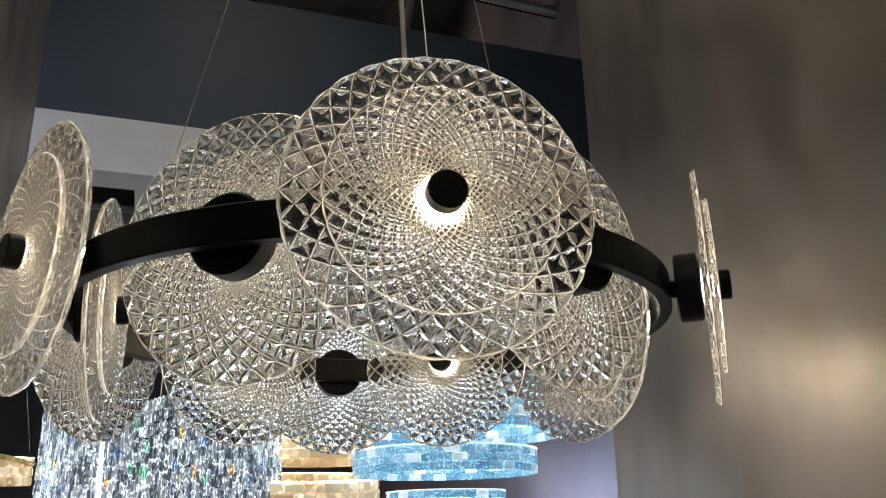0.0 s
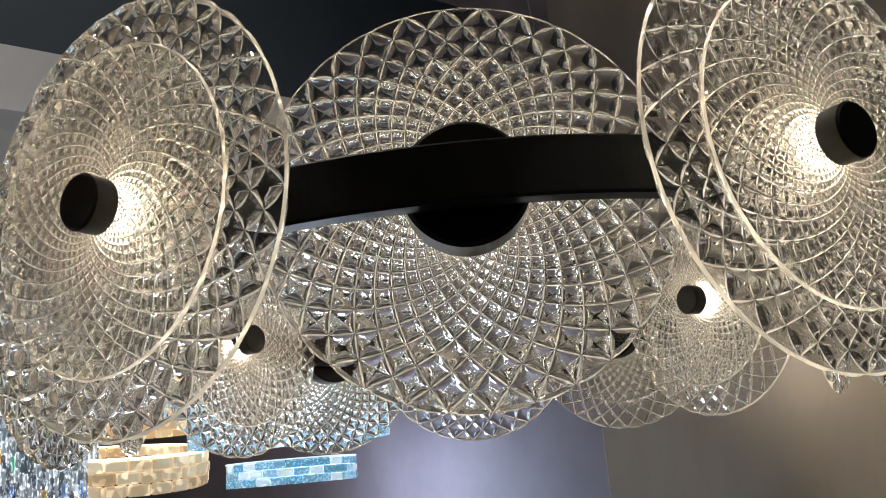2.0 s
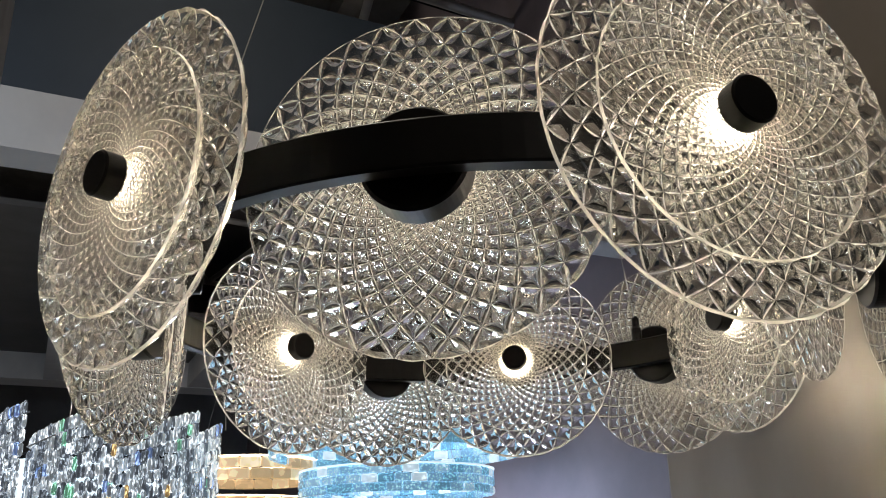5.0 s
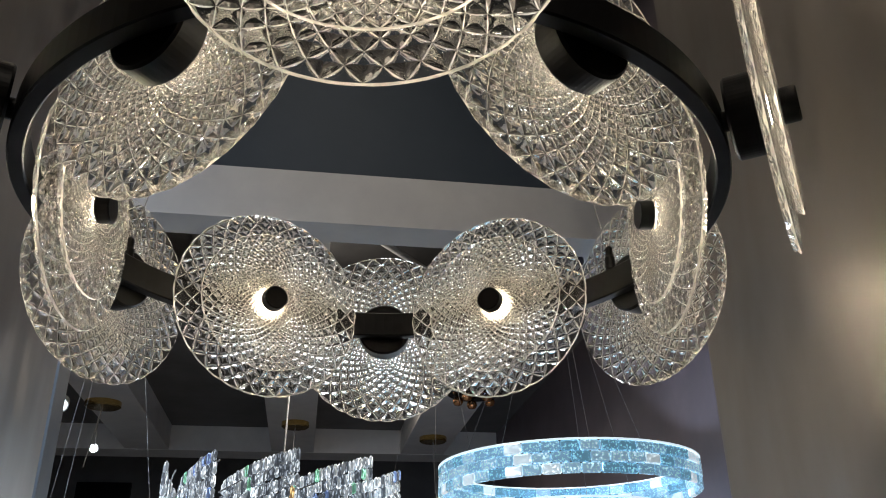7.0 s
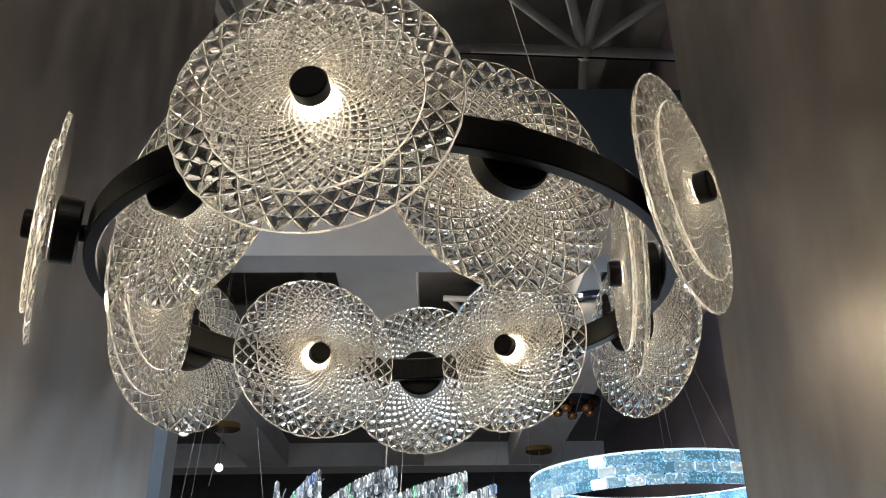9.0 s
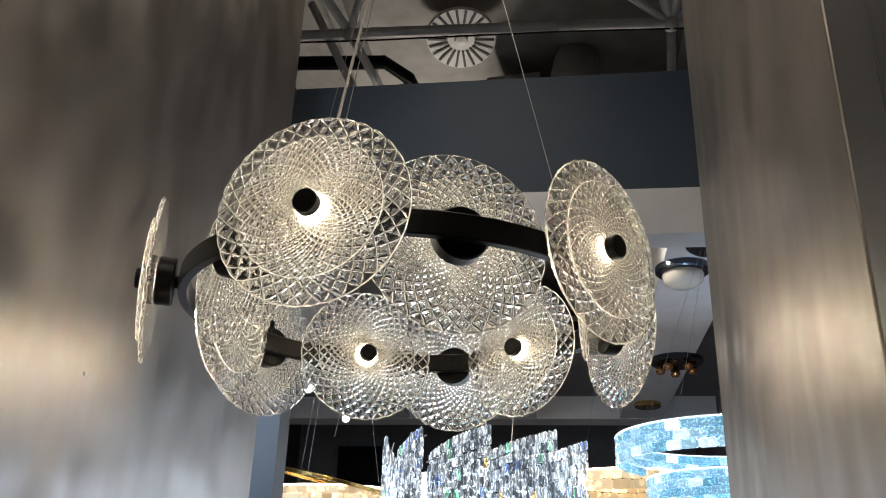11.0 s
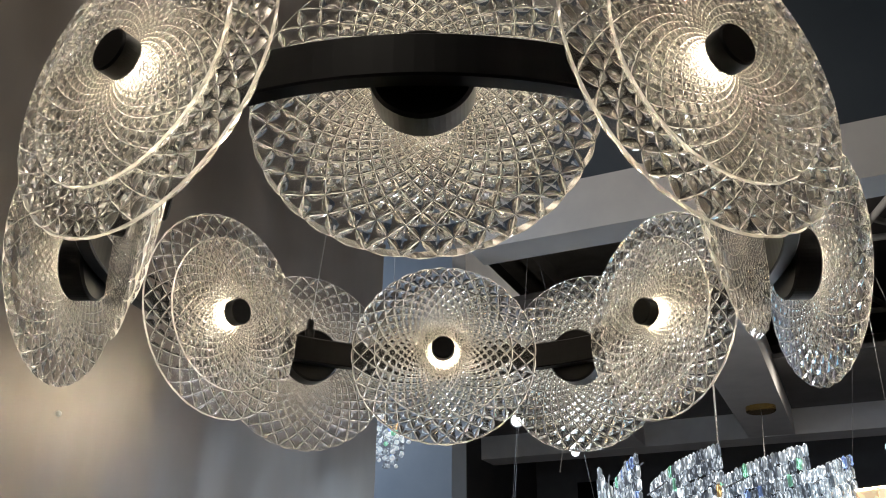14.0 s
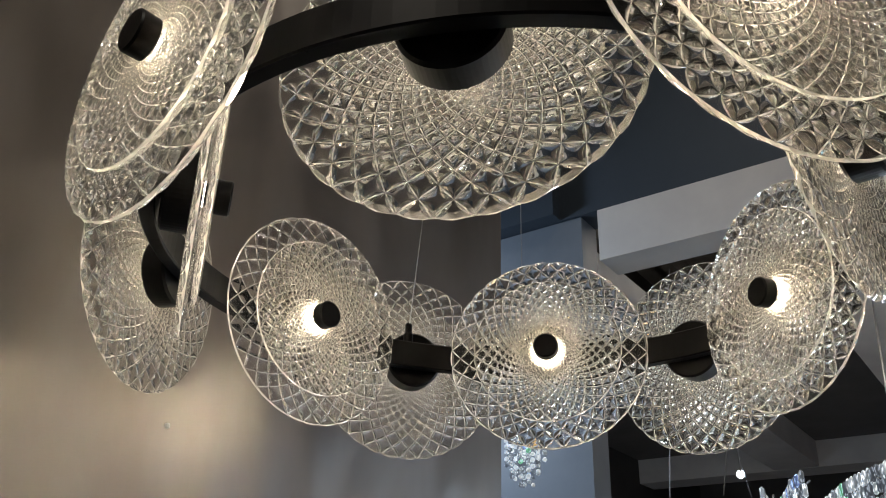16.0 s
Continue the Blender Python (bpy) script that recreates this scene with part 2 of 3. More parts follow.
def lathe_bm(profile, seg=48):
    """Turns a list of (radius, z) about the z axis."""
    bm = bmesh.new()
    rings = []
    for r, z in profile:
        if r < 1e-6:
            rings.append([bm.verts.new((0, 0, z))])
        else:
            rings.append([bm.verts.new((r * math.cos(2 * math.pi * i / seg), r * math.sin(2 * math.pi * i / seg), z)) for i in range(seg)])
    for a, b in zip(rings, rings[1:]):
        for i in range(seg):
            j = (i + 1) % seg
            if len(a) == 1:
                bm.faces.new((a[0], b[i], b[j]))
            elif len(b) == 1:
                bm.faces.new((a[i], b[0], a[j]))
            else:
                bm.faces.new((a[i], b[i], b[j], a[j]))
    bmesh.ops.recalc_face_normals(bm, faces=bm.faces)
    return bm


def tube_bm(points, radius, seg=8):
    """A round bar through the points."""
    bm = bmesh.new()
    pts = [Vector(p) for p in points]
    rings = []
    for i, p in enumerate(pts):
        d = (pts[min(i + 1, len(pts) - 1)] - pts[max(i - 1, 0)]).normalized()
        a = d.orthogonal().normalized()
        if abs(d.z) < 0.99:
            a = d.cross(Vector((0, 0, 1))).normalized()
        b = d.cross(a)
        rings.append([bm.verts.new(p + radius * (math.cos(2 * math.pi * k / seg) * a + math.sin(2 * math.pi * k / seg) * b)) for k in range(seg)])
    for r, s in zip(rings, rings[1:]):
        for k in range(seg):
            bm.faces.new((r[k], r[(k + 1) % seg], s[(k + 1) % seg], s[k]))
    bm.faces.new(rings[0][::-1])
    bm.faces.new(rings[-1])
    bmesh.ops.recalc_face_normals(bm, faces=bm.faces)
    return bm


def band_bm(r0, r1, z0, z1, seg=128, bevel=0.002):
    b = bevel
    prof = [(r0 + b, z0), (r1 - b, z0), (r1, z0 + b), (r1, z1 - b), (r1 - b, z1), (r0 + b, z1), (r0, z1 - b), (r0, z0 + b), (r0 + b, z0)]
    bm = lathe_bm(prof, seg)
    bmesh.ops.remove_doubles(bm, verts=bm.verts, dist=1e-6)
    bmesh.ops.recalc_face_normals(bm, faces=bm.faces)
    return bm


# ---- structure ----
def slab(name, a, b, z0, z1, thick, mat, label, category="wall", bevel=0.0):
    """An upright slab whose front face runs from a to b in plan; its thickness lies to the right of that way."""
    a, b = Vector((*a, 0)), Vector((*b, 0))
    d = b - a
    ob = part(name, box_bm((d.length, thick, z1 - z0), (d.length / 2, -thick / 2, (z0 + z1) / 2), bevel), mat)
    ob.matrix_world = Matrix.Translation(a) @ Matrix.Rotation(math.atan2(d.y, d.x), 4, "Z")
    return tagged(ob, label, category, kind="structure")


def room_box(name, u0, u1, v0, v1, z0, z1, mat, label, category, bevel=0.0):
    ob = part(name, box_bm((u1 - u0, v1 - v0, z1 - z0), ((u0 + u1) / 2, (v0 + v1) / 2, (z0 + z1) / 2), bevel), mat)
    ob.matrix_world = Matrix.Rotation(PHI, 4, "Z")
    return tagged(ob, label, category, kind="structure")


slab("wall_left", (-0.53, -1.70), (-0.708, 0.868), FLOOR, 3.2, -0.10, M_WALL, "satin bronze metal wall panel with soft streaked reflections", "wall", 0.003)
slab("wall_right", (0.599, 0.556), (0.689, -0.499), FLOOR, 3.2, -0.10, M_WALL, "satin bronze metal wall panel with vertical streaks of light", "wall", 0.003)
slab("wall_right_dark", (0.690, -0.505), (0.700, -0.625), FLOOR, 3.2, -0.10, M_DARKPANEL, "charcoal grey wall strip beside the bronze panel", "wall", 0.002)
slab("wall_right_dark_2", (0.7003, -0.628), (0.80, -1.80), FLOOR, 3.2, -0.10, M_DARKPANEL, "charcoal grey wall panel with a thin seam", "wall", 0.002)
slab("wall_behind", (3.0, -3.2), (-3.0, -3.2), FLOOR, 4.4, 0.1, M_BACK, "plain dark grey wall behind the walk", "wall")
room_box("floor", -4.5, 4.5, -4.0, 11.0, FLOOR - 0.1, FLOOR, M_FLOOR, "polished grey stone showroom floor", "floor")
room_box("ceiling", -4.5, 4.5, -4.0, 11.0, 4.3, 4.4, M_UPPER, "rough grey concrete ceiling above the steel trusses", "ceiling")
room_box("wall_far", -4.5, 4.5, 10.4, 10.5, FLOOR, 4.3, M_FAR, "dark grey far wall of the showroom", "wall")
room_box("wall_side_mauve", 2.05, 2.15, 0.7, 10.4, FLOOR, 4.3, M_MAUVE, "mauve brown side wall of the showroom", "wall")
room_box("wall_side_grey", -3.6, -3.5, 2.3, 10.4, FLOOR, 4.3, M_BACK, "dark grey side wall of the showroom", "wall")
room_box("wall_outer_left", -4.5, -4.4, -4.0, 10.4, FLOOR, 4.3, M_BACK, "plain dark outer wall", "wall")
room_box("wall_outer_right", 4.4, 4.5, -4.0, 10.4, FLOOR, 4.3, M_BACK, "plain dark outer wall", "wall")

# bulkhead across the opening: slate face above, white lip and soffit below
HN = Matrix.Rotation(0.113, 4, "Z")


def head_box(name, u0, u1, v0, v1, z0, z1, mat, label, category):
    ob = part(name, box_bm((u1 - u0, v1 - v0, z1 - z0), ((u0 + u1) / 2, (v0 + v1) / 2, (z0 + z1) / 2)), mat)
    ob.matrix_world = HN
    return tagged(ob, label, category, kind="structure")


head_box("bulkhead", -1.02, 2.04, 2.09, 2.24, 1.28, 1.92, M_HEADER, "slate blue painted bulkhead across the opening", "bulkhead")
head_box("bulkhead_return", -1.60, -1.02, 2.02, 2.24, 1.28, 1.92, M_HEADER, "slate blue painted return beside the bulkhead", "bulkhead")
head_box("bulkhead_lip", -0.85, 2.04, 2.088, 2.26, 1.05, 1.279, M_WHITE, "white painted beam under the slate bulkhead", "beam")
head_box("column", -1.60, -0.93, 2.10, 2.24, FLOOR, 1.276, M_COLUMN, "pale blue grey square column under the beam", "column")
for u0, u1 in ((-2.0, -1.55), (-0.47, -0.016), (0.94, 1.42)):
    room_box("ceiling_beam", u0, u1, 2.27, 8.45, 1.48, 1.86, M_WHITE, "white painted ceiling beam running into the showroom", "beam")
room_box("ceiling_cross_beam", -3.5, 2.04, 8.455, 8.85, 1.475, 1.86, M_WHITE, "white painted cross beam at the end of the coffers", "beam")
for u0, u1, v0 in ((-3.5, -2.0, 4.0), (-1.55, -0.47, 4.4), (-0.016, 0.94, 6.55), (1.42, 2.05, 3.6)):
    room_box("ceiling_coffer", u0 + 0.003, u1 - 0.003, v0, 8.45, 1.74, 1.78, M_COFFER, "dark grey recessed ceiling board between white beams", "ceiling")
room_box("ceiling_bay", -0.45, 1.40, 5.3, 10.3, 3.00, 3.05, M_BACK, "dark ceiling over the open bay between beams", "ceiling")
bay = tagged(new("bay_truss"), "pale tubular steel truss in the open ceiling bay", "truss", kind="structure")
for a, b in (((-0.5, 6.6), (0.9, 6.9)), ((-0.5, 8.6), (0.9, 8.9)), ((-0.45, 6.6), (0.2, 8.75)), ((0.2, 8.75), (0.75, 6.85)), ((-0.3, 5.5), (0.6, 6.8)), ((0.75, 5.4), (0.1, 6.7))):
    part("tube", tube_bm([(*a, 2.75), (*b, 2.75)], 0.03, 10), M_PIPE, bay, smooth=True)
room_box("ceiling_far", -3.5, 2.04, 8.86, 10.39, 1.80, 1.86, M_COFFER, "dark grey far ceiling of the showroom", "ceiling")
# black slabs on the far wall paint in the darkness of its openings
room_box("far_dark_slab", -2.9, -2.25, 10.33, 10.397, 0.70, 1.45, M_BLACK, "black slab on the far wall standing in for a dark opening", "opening")
room_box("far_dark_slab_2", 0.35, 1.2, 10.33, 10.397, -0.1, 1.0, M_BLACK, "black slab on the far wall standing in for a dark opening", "opening")


# ---- the ring chandelier ----
def plate_mesh(name, R, hole, n, z0, thick, dish):
    """A pressed-glass plate: two families of spirals cross in diamonds, each diamond a flat facet between lens-shaped cuts."""
    step = math.pi / n
    rows = int(math.log(R / hole) / step)
    verts, faces, cuts, edges, facets, pillow, index = [], [], [], [], [], [], {}
    dice = random.Random(n)

    def zt(r):
        return z0 + thick - dish * (r / R) ** 2

    def vid(th, lr, dz):
        key = (round(th % (2 * math.pi) * 1e4) % 62832, round(lr * 1e4), round(dz * 1e6) != 0)
        if key not in index:
            r = R * math.exp(lr)
            index[key] = len(verts)
            verts.append((r * math.cos(th), r * math.sin(th), zt(r) + dz))
        return index[key]

    def nodeat(i, j):
        return (2 * i + (j % 2)) * step, (j - rows) * step

    rim, inner = [], []
    for j in range(0, rows + 1):
        for i in range(n):
            th, lr = nodeat(i, j)
            # the diamond between rows j-1 and j+1 centred beside node (i, j)
            c = (th + step, lr)
            a, b = (c[0] - step, c[1]), (c[0] + step, c[1])
            bot, top = (c[0], c[1] - step), (c[0], c[1] + step)
            size = R * math.exp(lr) * step
            if j == 0:
                inner.append(vid(*a, 0))
                loop = [a, top, b]
            elif j == rows:
                loop = [a, b, bot]
                arc = [(a[0] + (b[0] - a[0]) * q / 4, a[1]) for q in range(4)]
                loop = arc + [b, bot]
                rim.extend(vid(*x, 0) for x in arc)
            else:
                loop = [a, top, b, bot]
            ring = []
            closed = 0 < j < rows
            m = len(loop)
            for k in range(m):
                p, q = loop[k], loop[(k + 1) % m]
                chord = abs(p[1] - q[1]) < 1e-9
                pa = vid(*p, 0)
                ring.append(pa)
                if chord:
                    continue
                e, g, f = [], [], []
                for s, w in ((0.13, 0.72), (0.5, 1.0), (0.87, 0.72)):
                    x = (p[0] + (q[0] - p[0]) * s, p[1] + (q[1] - p[1]) * s)
                    e.append(vid(*x, -0.16 * size * w))
                    for row, pull, deep in ((f, 0.29 * w, 0.0), (g, 0.07 * w, -0.142 * size * w)):
                        row.append(vid(x[0] + (c[0] - x[0]) * pull, x[1] + (c[1] - x[1]) * pull, deep))
                qa = vid(*q, 0)
                facets.extend(range(len(faces), len(faces) + 4))
                # narrow strips beside the crease take the painted highlight
                cuts.extend(range(len(faces) + 4, len(faces) + 8))
                for r1, r2 in ((g, f), (e, g)):
                    faces.append((pa, r1[0], r2[0]))
                    faces.append((r1[0], r1[1], r2[1], r2[0]))
                    faces.append((r1[1], r1[2], r2[2], r2[1]))
                    faces.append((r1[2], qa, r2[2]))
                ring += f
            if closed:
                # a bevelled table on each diamond
                r = R * math.exp(c[1])
                mid = Vector((r * math.cos(c[0]), r * math.sin(c[0]), zt(r) + dice.uniform(0.125, 0.15) * size))
                inset = []
                for v in ring:
                    p = Vector(verts[v]).lerp(mid, 0.34)
                    p.z = zt(r) + 0.115 * size
                    inset.append(len(verts))
                    verts.append(tuple(p))
                cc = len(verts)
                verts.append(tuple(mid))
                for k in range(len(ring)):
                    h = (k + 1) % len(ring)
                    pillow.extend((len(faces), len(faces) + 1))
                    faces.append((ring[k], ring[h], inset[h], inset[k]))
                    faces.append((inset[k], inset[h], cc))
            else:
                faces.append(tuple(ring))
    # scalloped rim, flat back, closed bore
    back = []
    for k, v in enumerate(rim):
        x, y, z = verts[v]
        back.append(len(verts))
        wave = 0.975 + 0.013 * math.sin(math.pi * (k % 4) / 4)
        verts.append((x * wave, y * wave, z0 - dish))
    n_r = len(rim)
    lip = []
    for k, v in enumerate(rim):
        x, y, z = verts[v]
        lip.append(len(verts))
        wave = math.sin(math.pi * (k % 4) / 4)
        out = 1.002 + 0.012 * wave
        verts.append((x * out, y * out, z - 0.0032 + 0.0022 * wave))
    for k in range(n_r):
        h = (k + 1) % n_r
        cuts.append(len(faces))
        faces.append((rim[k], lip[k], lip[h], rim[h]))
        edges.append(len(faces))
        faces.append((lip[k], back[k], back[h], lip[h]))
    bore = []
    for v in inner:
        x, y, z = verts[v]
        bore.append(len(verts))
        verts.append((x, y, z0))
    n_i = len(inner)
    for k in range(n_i):
        h = (k + 1) % n_i
        faces.append((inner[k], inner[h], bore[h], bore[k]))
        span = [back[(4 * k + q) % n_r] for q in range(5)]
        faces.append(tuple(span[::-1]) + (bore[k], bore[h]))
    me = bpy.data.meshes.new(name)
    me.from_pydata(verts, [], faces)
    me.materials.append(M_GLASS)
    me.materials.append(M_LINE_GLINT)
    me.materials.append(M_EDGE)
    me.materials.append(M_FACET)
    for k in cuts:
        me.polygons[k].material_index = 1
    for k in edges:
        me.polygons[k].material_index = 2
    for k in facets:
        me.polygons[k].material_index = 3
    for k in pillow:
        me.polygons[k].use_smooth = True
    bm = bmesh.new()
    bm.from_mesh(me)
    bmesh.ops.recalc_face_normals(bm, faces=bm.faces)
    bm.to_mesh(me)
    bm.free()
    return me


RING = 0.400
ME_LARGE = plate_mesh("large_glass_plate", 0.1456, 0.016, 32, 0.0468, 0.0065, 0.0)
ME_SMALL = plate_mesh("small_glass_plate", 0.1085, 0.014, 32, 0.0575, 0.0065, 0.0)
ME_PUCK = finish(lathe_bm([(0, 0.0150), (0.0405, 0.0150), (0.0433, 0.0178), (0.0433, 0.0432), (0.0405, 0.0460), (0, 0.0460)], 56), "puck", M_BLACK)
ME_KNOB = finish(lathe_bm([(0, 0.0812), (0.0168, 0.0812), (0.0185, 0.0795), (0.0185, 0.0650), (0.0178, 0.0643), (0.0122, 0.0643), (0.0122, 0.0536), (0, 0.0536)], 48), "knob", M_BLACK)
ME_LED = finish(lathe_bm([(0, 0.0470), (0.0132, 0.0470), (0.0132, 0.0534), (0, 0.0534)], 40), "led_disc", M_LED)
ME_REFLECTOR = finish(lathe_bm([(0, 0.0459), (0.0240, 0.0459), (0.0240, 0.0463), (0, 0.0463)], 48), "reflector", M_REFLECTOR_GLOW)
ME_STEM = finish(lathe_bm([(0, 0.0085), (0.011, 0.0085), (0.011, 0.0155), (0, 0.0155)], 24), "stem", M_BLACK)
ME_GRIP = finish(lathe_bm([(0, 0.018), (0.0075, 0.018), (0.0075, 0.036), (0.0055, 0.040), (0.0055, 0.052), (0.003, 0.056), (0, 0.056)], 20), "cable_gripper", M_BLACK)


def ring_chandelier():
    base = tagged(new("ring_chandelier"), "black ring chandelier with twelve lit diamond-cut clear glass discs", "chandelier")
    ring = part("ring", band_bm(RING - 0.0085, RING + 0.0085, -0.0200, 0.0200, 160, 0.0018), M_BLACK, base, "black lacquered metal ring")
    for k in range(12):
        a = radians(-90 + 30 * k)
        s = 1 if k % 2 == 0 else -1
        out = Matrix.Translation((RING * math.cos(a), RING * math.sin(a), 0)) @ Matrix.Rotation(a, 4, "Z") @ Matrix.Rotation(radians(90 * s), 4, "Y")
        head = part("lamp_head", ME_PUCK, M_BLACK, base, "black round lamp head between ring and glass")
        head.matrix_world = out
        spin = Matrix.Rotation(radians(6 * k), 4, "Z")
        part("stem", ME_STEM, M_BLACK, head)
        for nm, me, txt in (("large_glass_disc", ME_LARGE, "large clear diamond-cut glass disc"), ("small_glass_disc", ME_SMALL, "smaller clear diamond-cut glass disc")):
            pane = part(nm, me, M_GLASS, head, txt)
            pane.matrix_local = spin if nm.startswith("large") else spin @ Matrix.Rotation(math.pi / 32, 4, "Z")
            pane.visible_shadow = False
        part("reflector", ME_REFLECTOR, M_REFLECTOR_GLOW, head, "round reflector behind the glass, its warm light painted as glow")
        part("led_disc", ME_LED, M_LED, head, "warm glowing light disc")
        part("knob", ME_KNOB, M_BLACK, head, "black round metal cap")
    top = Vector((0.005, -0.005, 1.46))
    for foot in (Vector((0.007, -0.412, 0.04)), Vector((0.335, 0.206, 0.04)), Vector((-0.360, 0.192, 0.04))):
        g = part("cable_gripper", ME_GRIP, M_BLACK, base)
        g.location = (foot.x, foot.y, 0)
        part("suspension_cable", tube_bm([foot, top + foot * 0.05], 0.0009, 6), M_WIRE, base, "thin steel cable")
    foot = Vector((-0.018, -0.403, 0.02))
    part("power_cord", tube_bm([foot, top + foot * 0.03], 0.0028, 8), M_CORD, base, "clear power cord")
    canopy = lathe_bm([(0, 1.48), (0.06, 1.48), (0.065, 1.485), (0.065, 1.52), (0.012, 1.53), (0.012, 3.2), (0, 3.2)], 40)
    part("canopy", canopy, M_BLACK, base).location = (0.005, -0.005, 0)


ring_chandelier()
hook = part("ceiling_batten", box_bm((0.9, 0.08, 0.06), (0.03, 0.08, 3.243), 0.004), M_PIPE)
tagged(hook, "painted steel batten carrying the chandelier canopy", "batten", kind="structure")
part_rods = [tube_bm([(x, 0.08, 3.27), (x, 0.08, 4.3)], 0.012, 8) for x in (-0.3, 0.36)]
for bmr in part_rods:
    tagged(part("ceiling_rod", bmr, M_PIPE), "steel rod from the ceiling to the batten", "rod", kind="structure")


# ---- lamps of the showroom beyond ----
def wedge_bm(r, dang, h, depth, taper=0.9):
    """A block of a ring: its outer face at radius r, cut corners."""
    bm = bmesh.new()
    w = r * dang
    bmesh.ops.create_cube(bm, size=1)
    bmesh.ops.scale(bm, vec=(depth, w, h), verts=bm.verts)
    bmesh.ops.bevel(bm, geom=bm.edges[:], offset=min(w, h) * 0.13, segments=1, affect="EDGES")
    return bm


def crystal_ring_tier(owner, centre, r, z, rows, h, w, mat, strip, rng, label, tilt=0.0):
    """One tier: an LED band with rows of crystal blocks in front of it."""
    frame_bm = band_bm(r - 0.012, r + 0.006, rows * h / 2 + 0.001, rows * h / 2 + 0.007, 72, 0.001)
    tier = part("tier", frame_bm, strip, owner, label)
    tier.matrix_world = Matrix.Translation((*centre, z)) @ Matrix.Rotation(tilt, 4, "X")
    n = int(2 * math.pi * r / w)
    me = finish(wedge_bm(r, 2 * math.pi / n * 0.975, h * 0.96, 0.022), "crystal_block", mat)
    for row in range(rows):
        for i in range(n):
            a = 2 * math.pi * (i + 0.5 * (row % 2)) / n
            ob = part("crystal_block", me, mat, tier)
            rr = r - 0.008 + rng.uniform(-0.003, 0.003)
            ob.matrix_local = Matrix.Translation((rr * math.cos(a), rr * math.sin(a), (row - (rows - 1) / 2) * h)) @ Matrix.Rotation(a + rng.uniform(-0.05, 0.05), 4, "Z")
    return tier


def tier_wires(owner, centre, r, z, ztop):
    for i in range(3):
        a = 0.5 + 2 * math.pi * i / 3
        part("suspension_cable", tube_bm([(centre[0] + r * math.cos(a), centre[1] + r * math.sin(a), z), (centre[0] + 0.15 * r * math.cos(a), centre[1] + 0.15 * r * math.sin(a), ztop)], 0.0010, 6), M_WIRE, owner)


rng = random.Random(4)
blue = tagged(new("tiered_chandelier"), "three-tier ring chandelier of pale blue lit crystal blocks", "chandelier")
BC = (0.87, 3.32)
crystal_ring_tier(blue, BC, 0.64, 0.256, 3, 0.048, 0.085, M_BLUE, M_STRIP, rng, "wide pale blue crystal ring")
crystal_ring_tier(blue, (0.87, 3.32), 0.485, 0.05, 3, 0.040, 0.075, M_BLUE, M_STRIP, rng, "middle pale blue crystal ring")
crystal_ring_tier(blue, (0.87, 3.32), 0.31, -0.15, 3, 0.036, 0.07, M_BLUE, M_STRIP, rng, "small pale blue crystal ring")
tier_wires(blue, BC, 0.62, 0.33, 1.475)
tier_wires(blue, BC, 0.46, 0.10, 1.475)
part("canopy", lathe_bm([(0, 1.44), (0.17, 1.44), (0.18, 1.45), (0.18, 1.476), (0, 1.476)], 40), M_NAVY, blue).location = (*BC, 0)

amber = tagged(new("amber_ring_chandelier"), "tiered ring chandelier of warm beige lit crystal blocks", "chandelier")
crystal_ring_tier(amber, (0.24, 4.05), 0.36, 0.17, 2, 0.06, 0.11, M_AMBER, M_WARMSTRIP, rng, "upper beige crystal ring")
crystal_ring_tier(amber, (0.18, 4.05), 0.44, -0.06, 3, 0.06, 0.11, M_AMBER, M_WARMSTRIP, rng, "lower beige crystal ring", 0.12)
tier_wires(amber, (0.24, 4.05), 0.34, 0.2, 1.475)

gold = tagged(new("gold_ring_lamp"), "tilted gold ring lamp with a warm lit crystal band", "pendant lamp")
gt = part("ring", band_bm(0.33, 0.35, -0.012, 0.012, 72, 0.003), M_GOLD, gold, "thin gold ring")
gt.matrix_world = Matrix.Translation((-1.56, 3.62, 0.15)) @ Matrix.Rotation(0.2, 4, "Y")
crystal_ring_tier(gold, (-1.56, 3.62), 0.33, 0.04, 3, 0.045, 0.06, M_AMBER, M_WARMSTRIP, rng, "warm lit crystal band", 0.06)
tier_wires(gold, (-1.56, 3.62), 0.32, 0.16, 1.74)


def prism_bm():
    """A long cut drop: square bar with bevelled edges and pointed ends."""
    prof = [(0, 0.5), (0.55, 0.42), (1.0, 0.30), (1.0, -0.34), (0.6, -0.44), (0, -0.5)]
    return lathe_bm([(r * 0.5, z) for r, z in prof], 6)


crystal = tagged(new("crystal_chandelier"), "large chandelier of clear crystal drops in wave-topped curtains", "chandelier")
CC = (-0.61, 3.82)
ME_DROP = finish(prism_bm(), "crystal_drop", M_CLEAR_GLINT)
plate = part("canopy_plate", lathe_bm([(0, 0.50), (0.30, 0.50), (0.31, 0.505), (0.31, 0.53), (0, 0.53)], 48), M_NAVY, crystal)
plate.location = (*CC, -0.30)
for i in range(5):
    a = radians(-162 + 36 * i)
    core = part("led_bar", box_bm((0.02, 0.26, 0.30), (0, 0, 0), 0.004), M_STRIP, crystal, "glowing light bar")
    core.matrix_world = Matrix.Translation((CC[0] + 0.50 * math.cos(a), CC[1] + 0.50 * math.sin(a), 0.02)) @ Matrix.Rotation(a, 4, "Z")
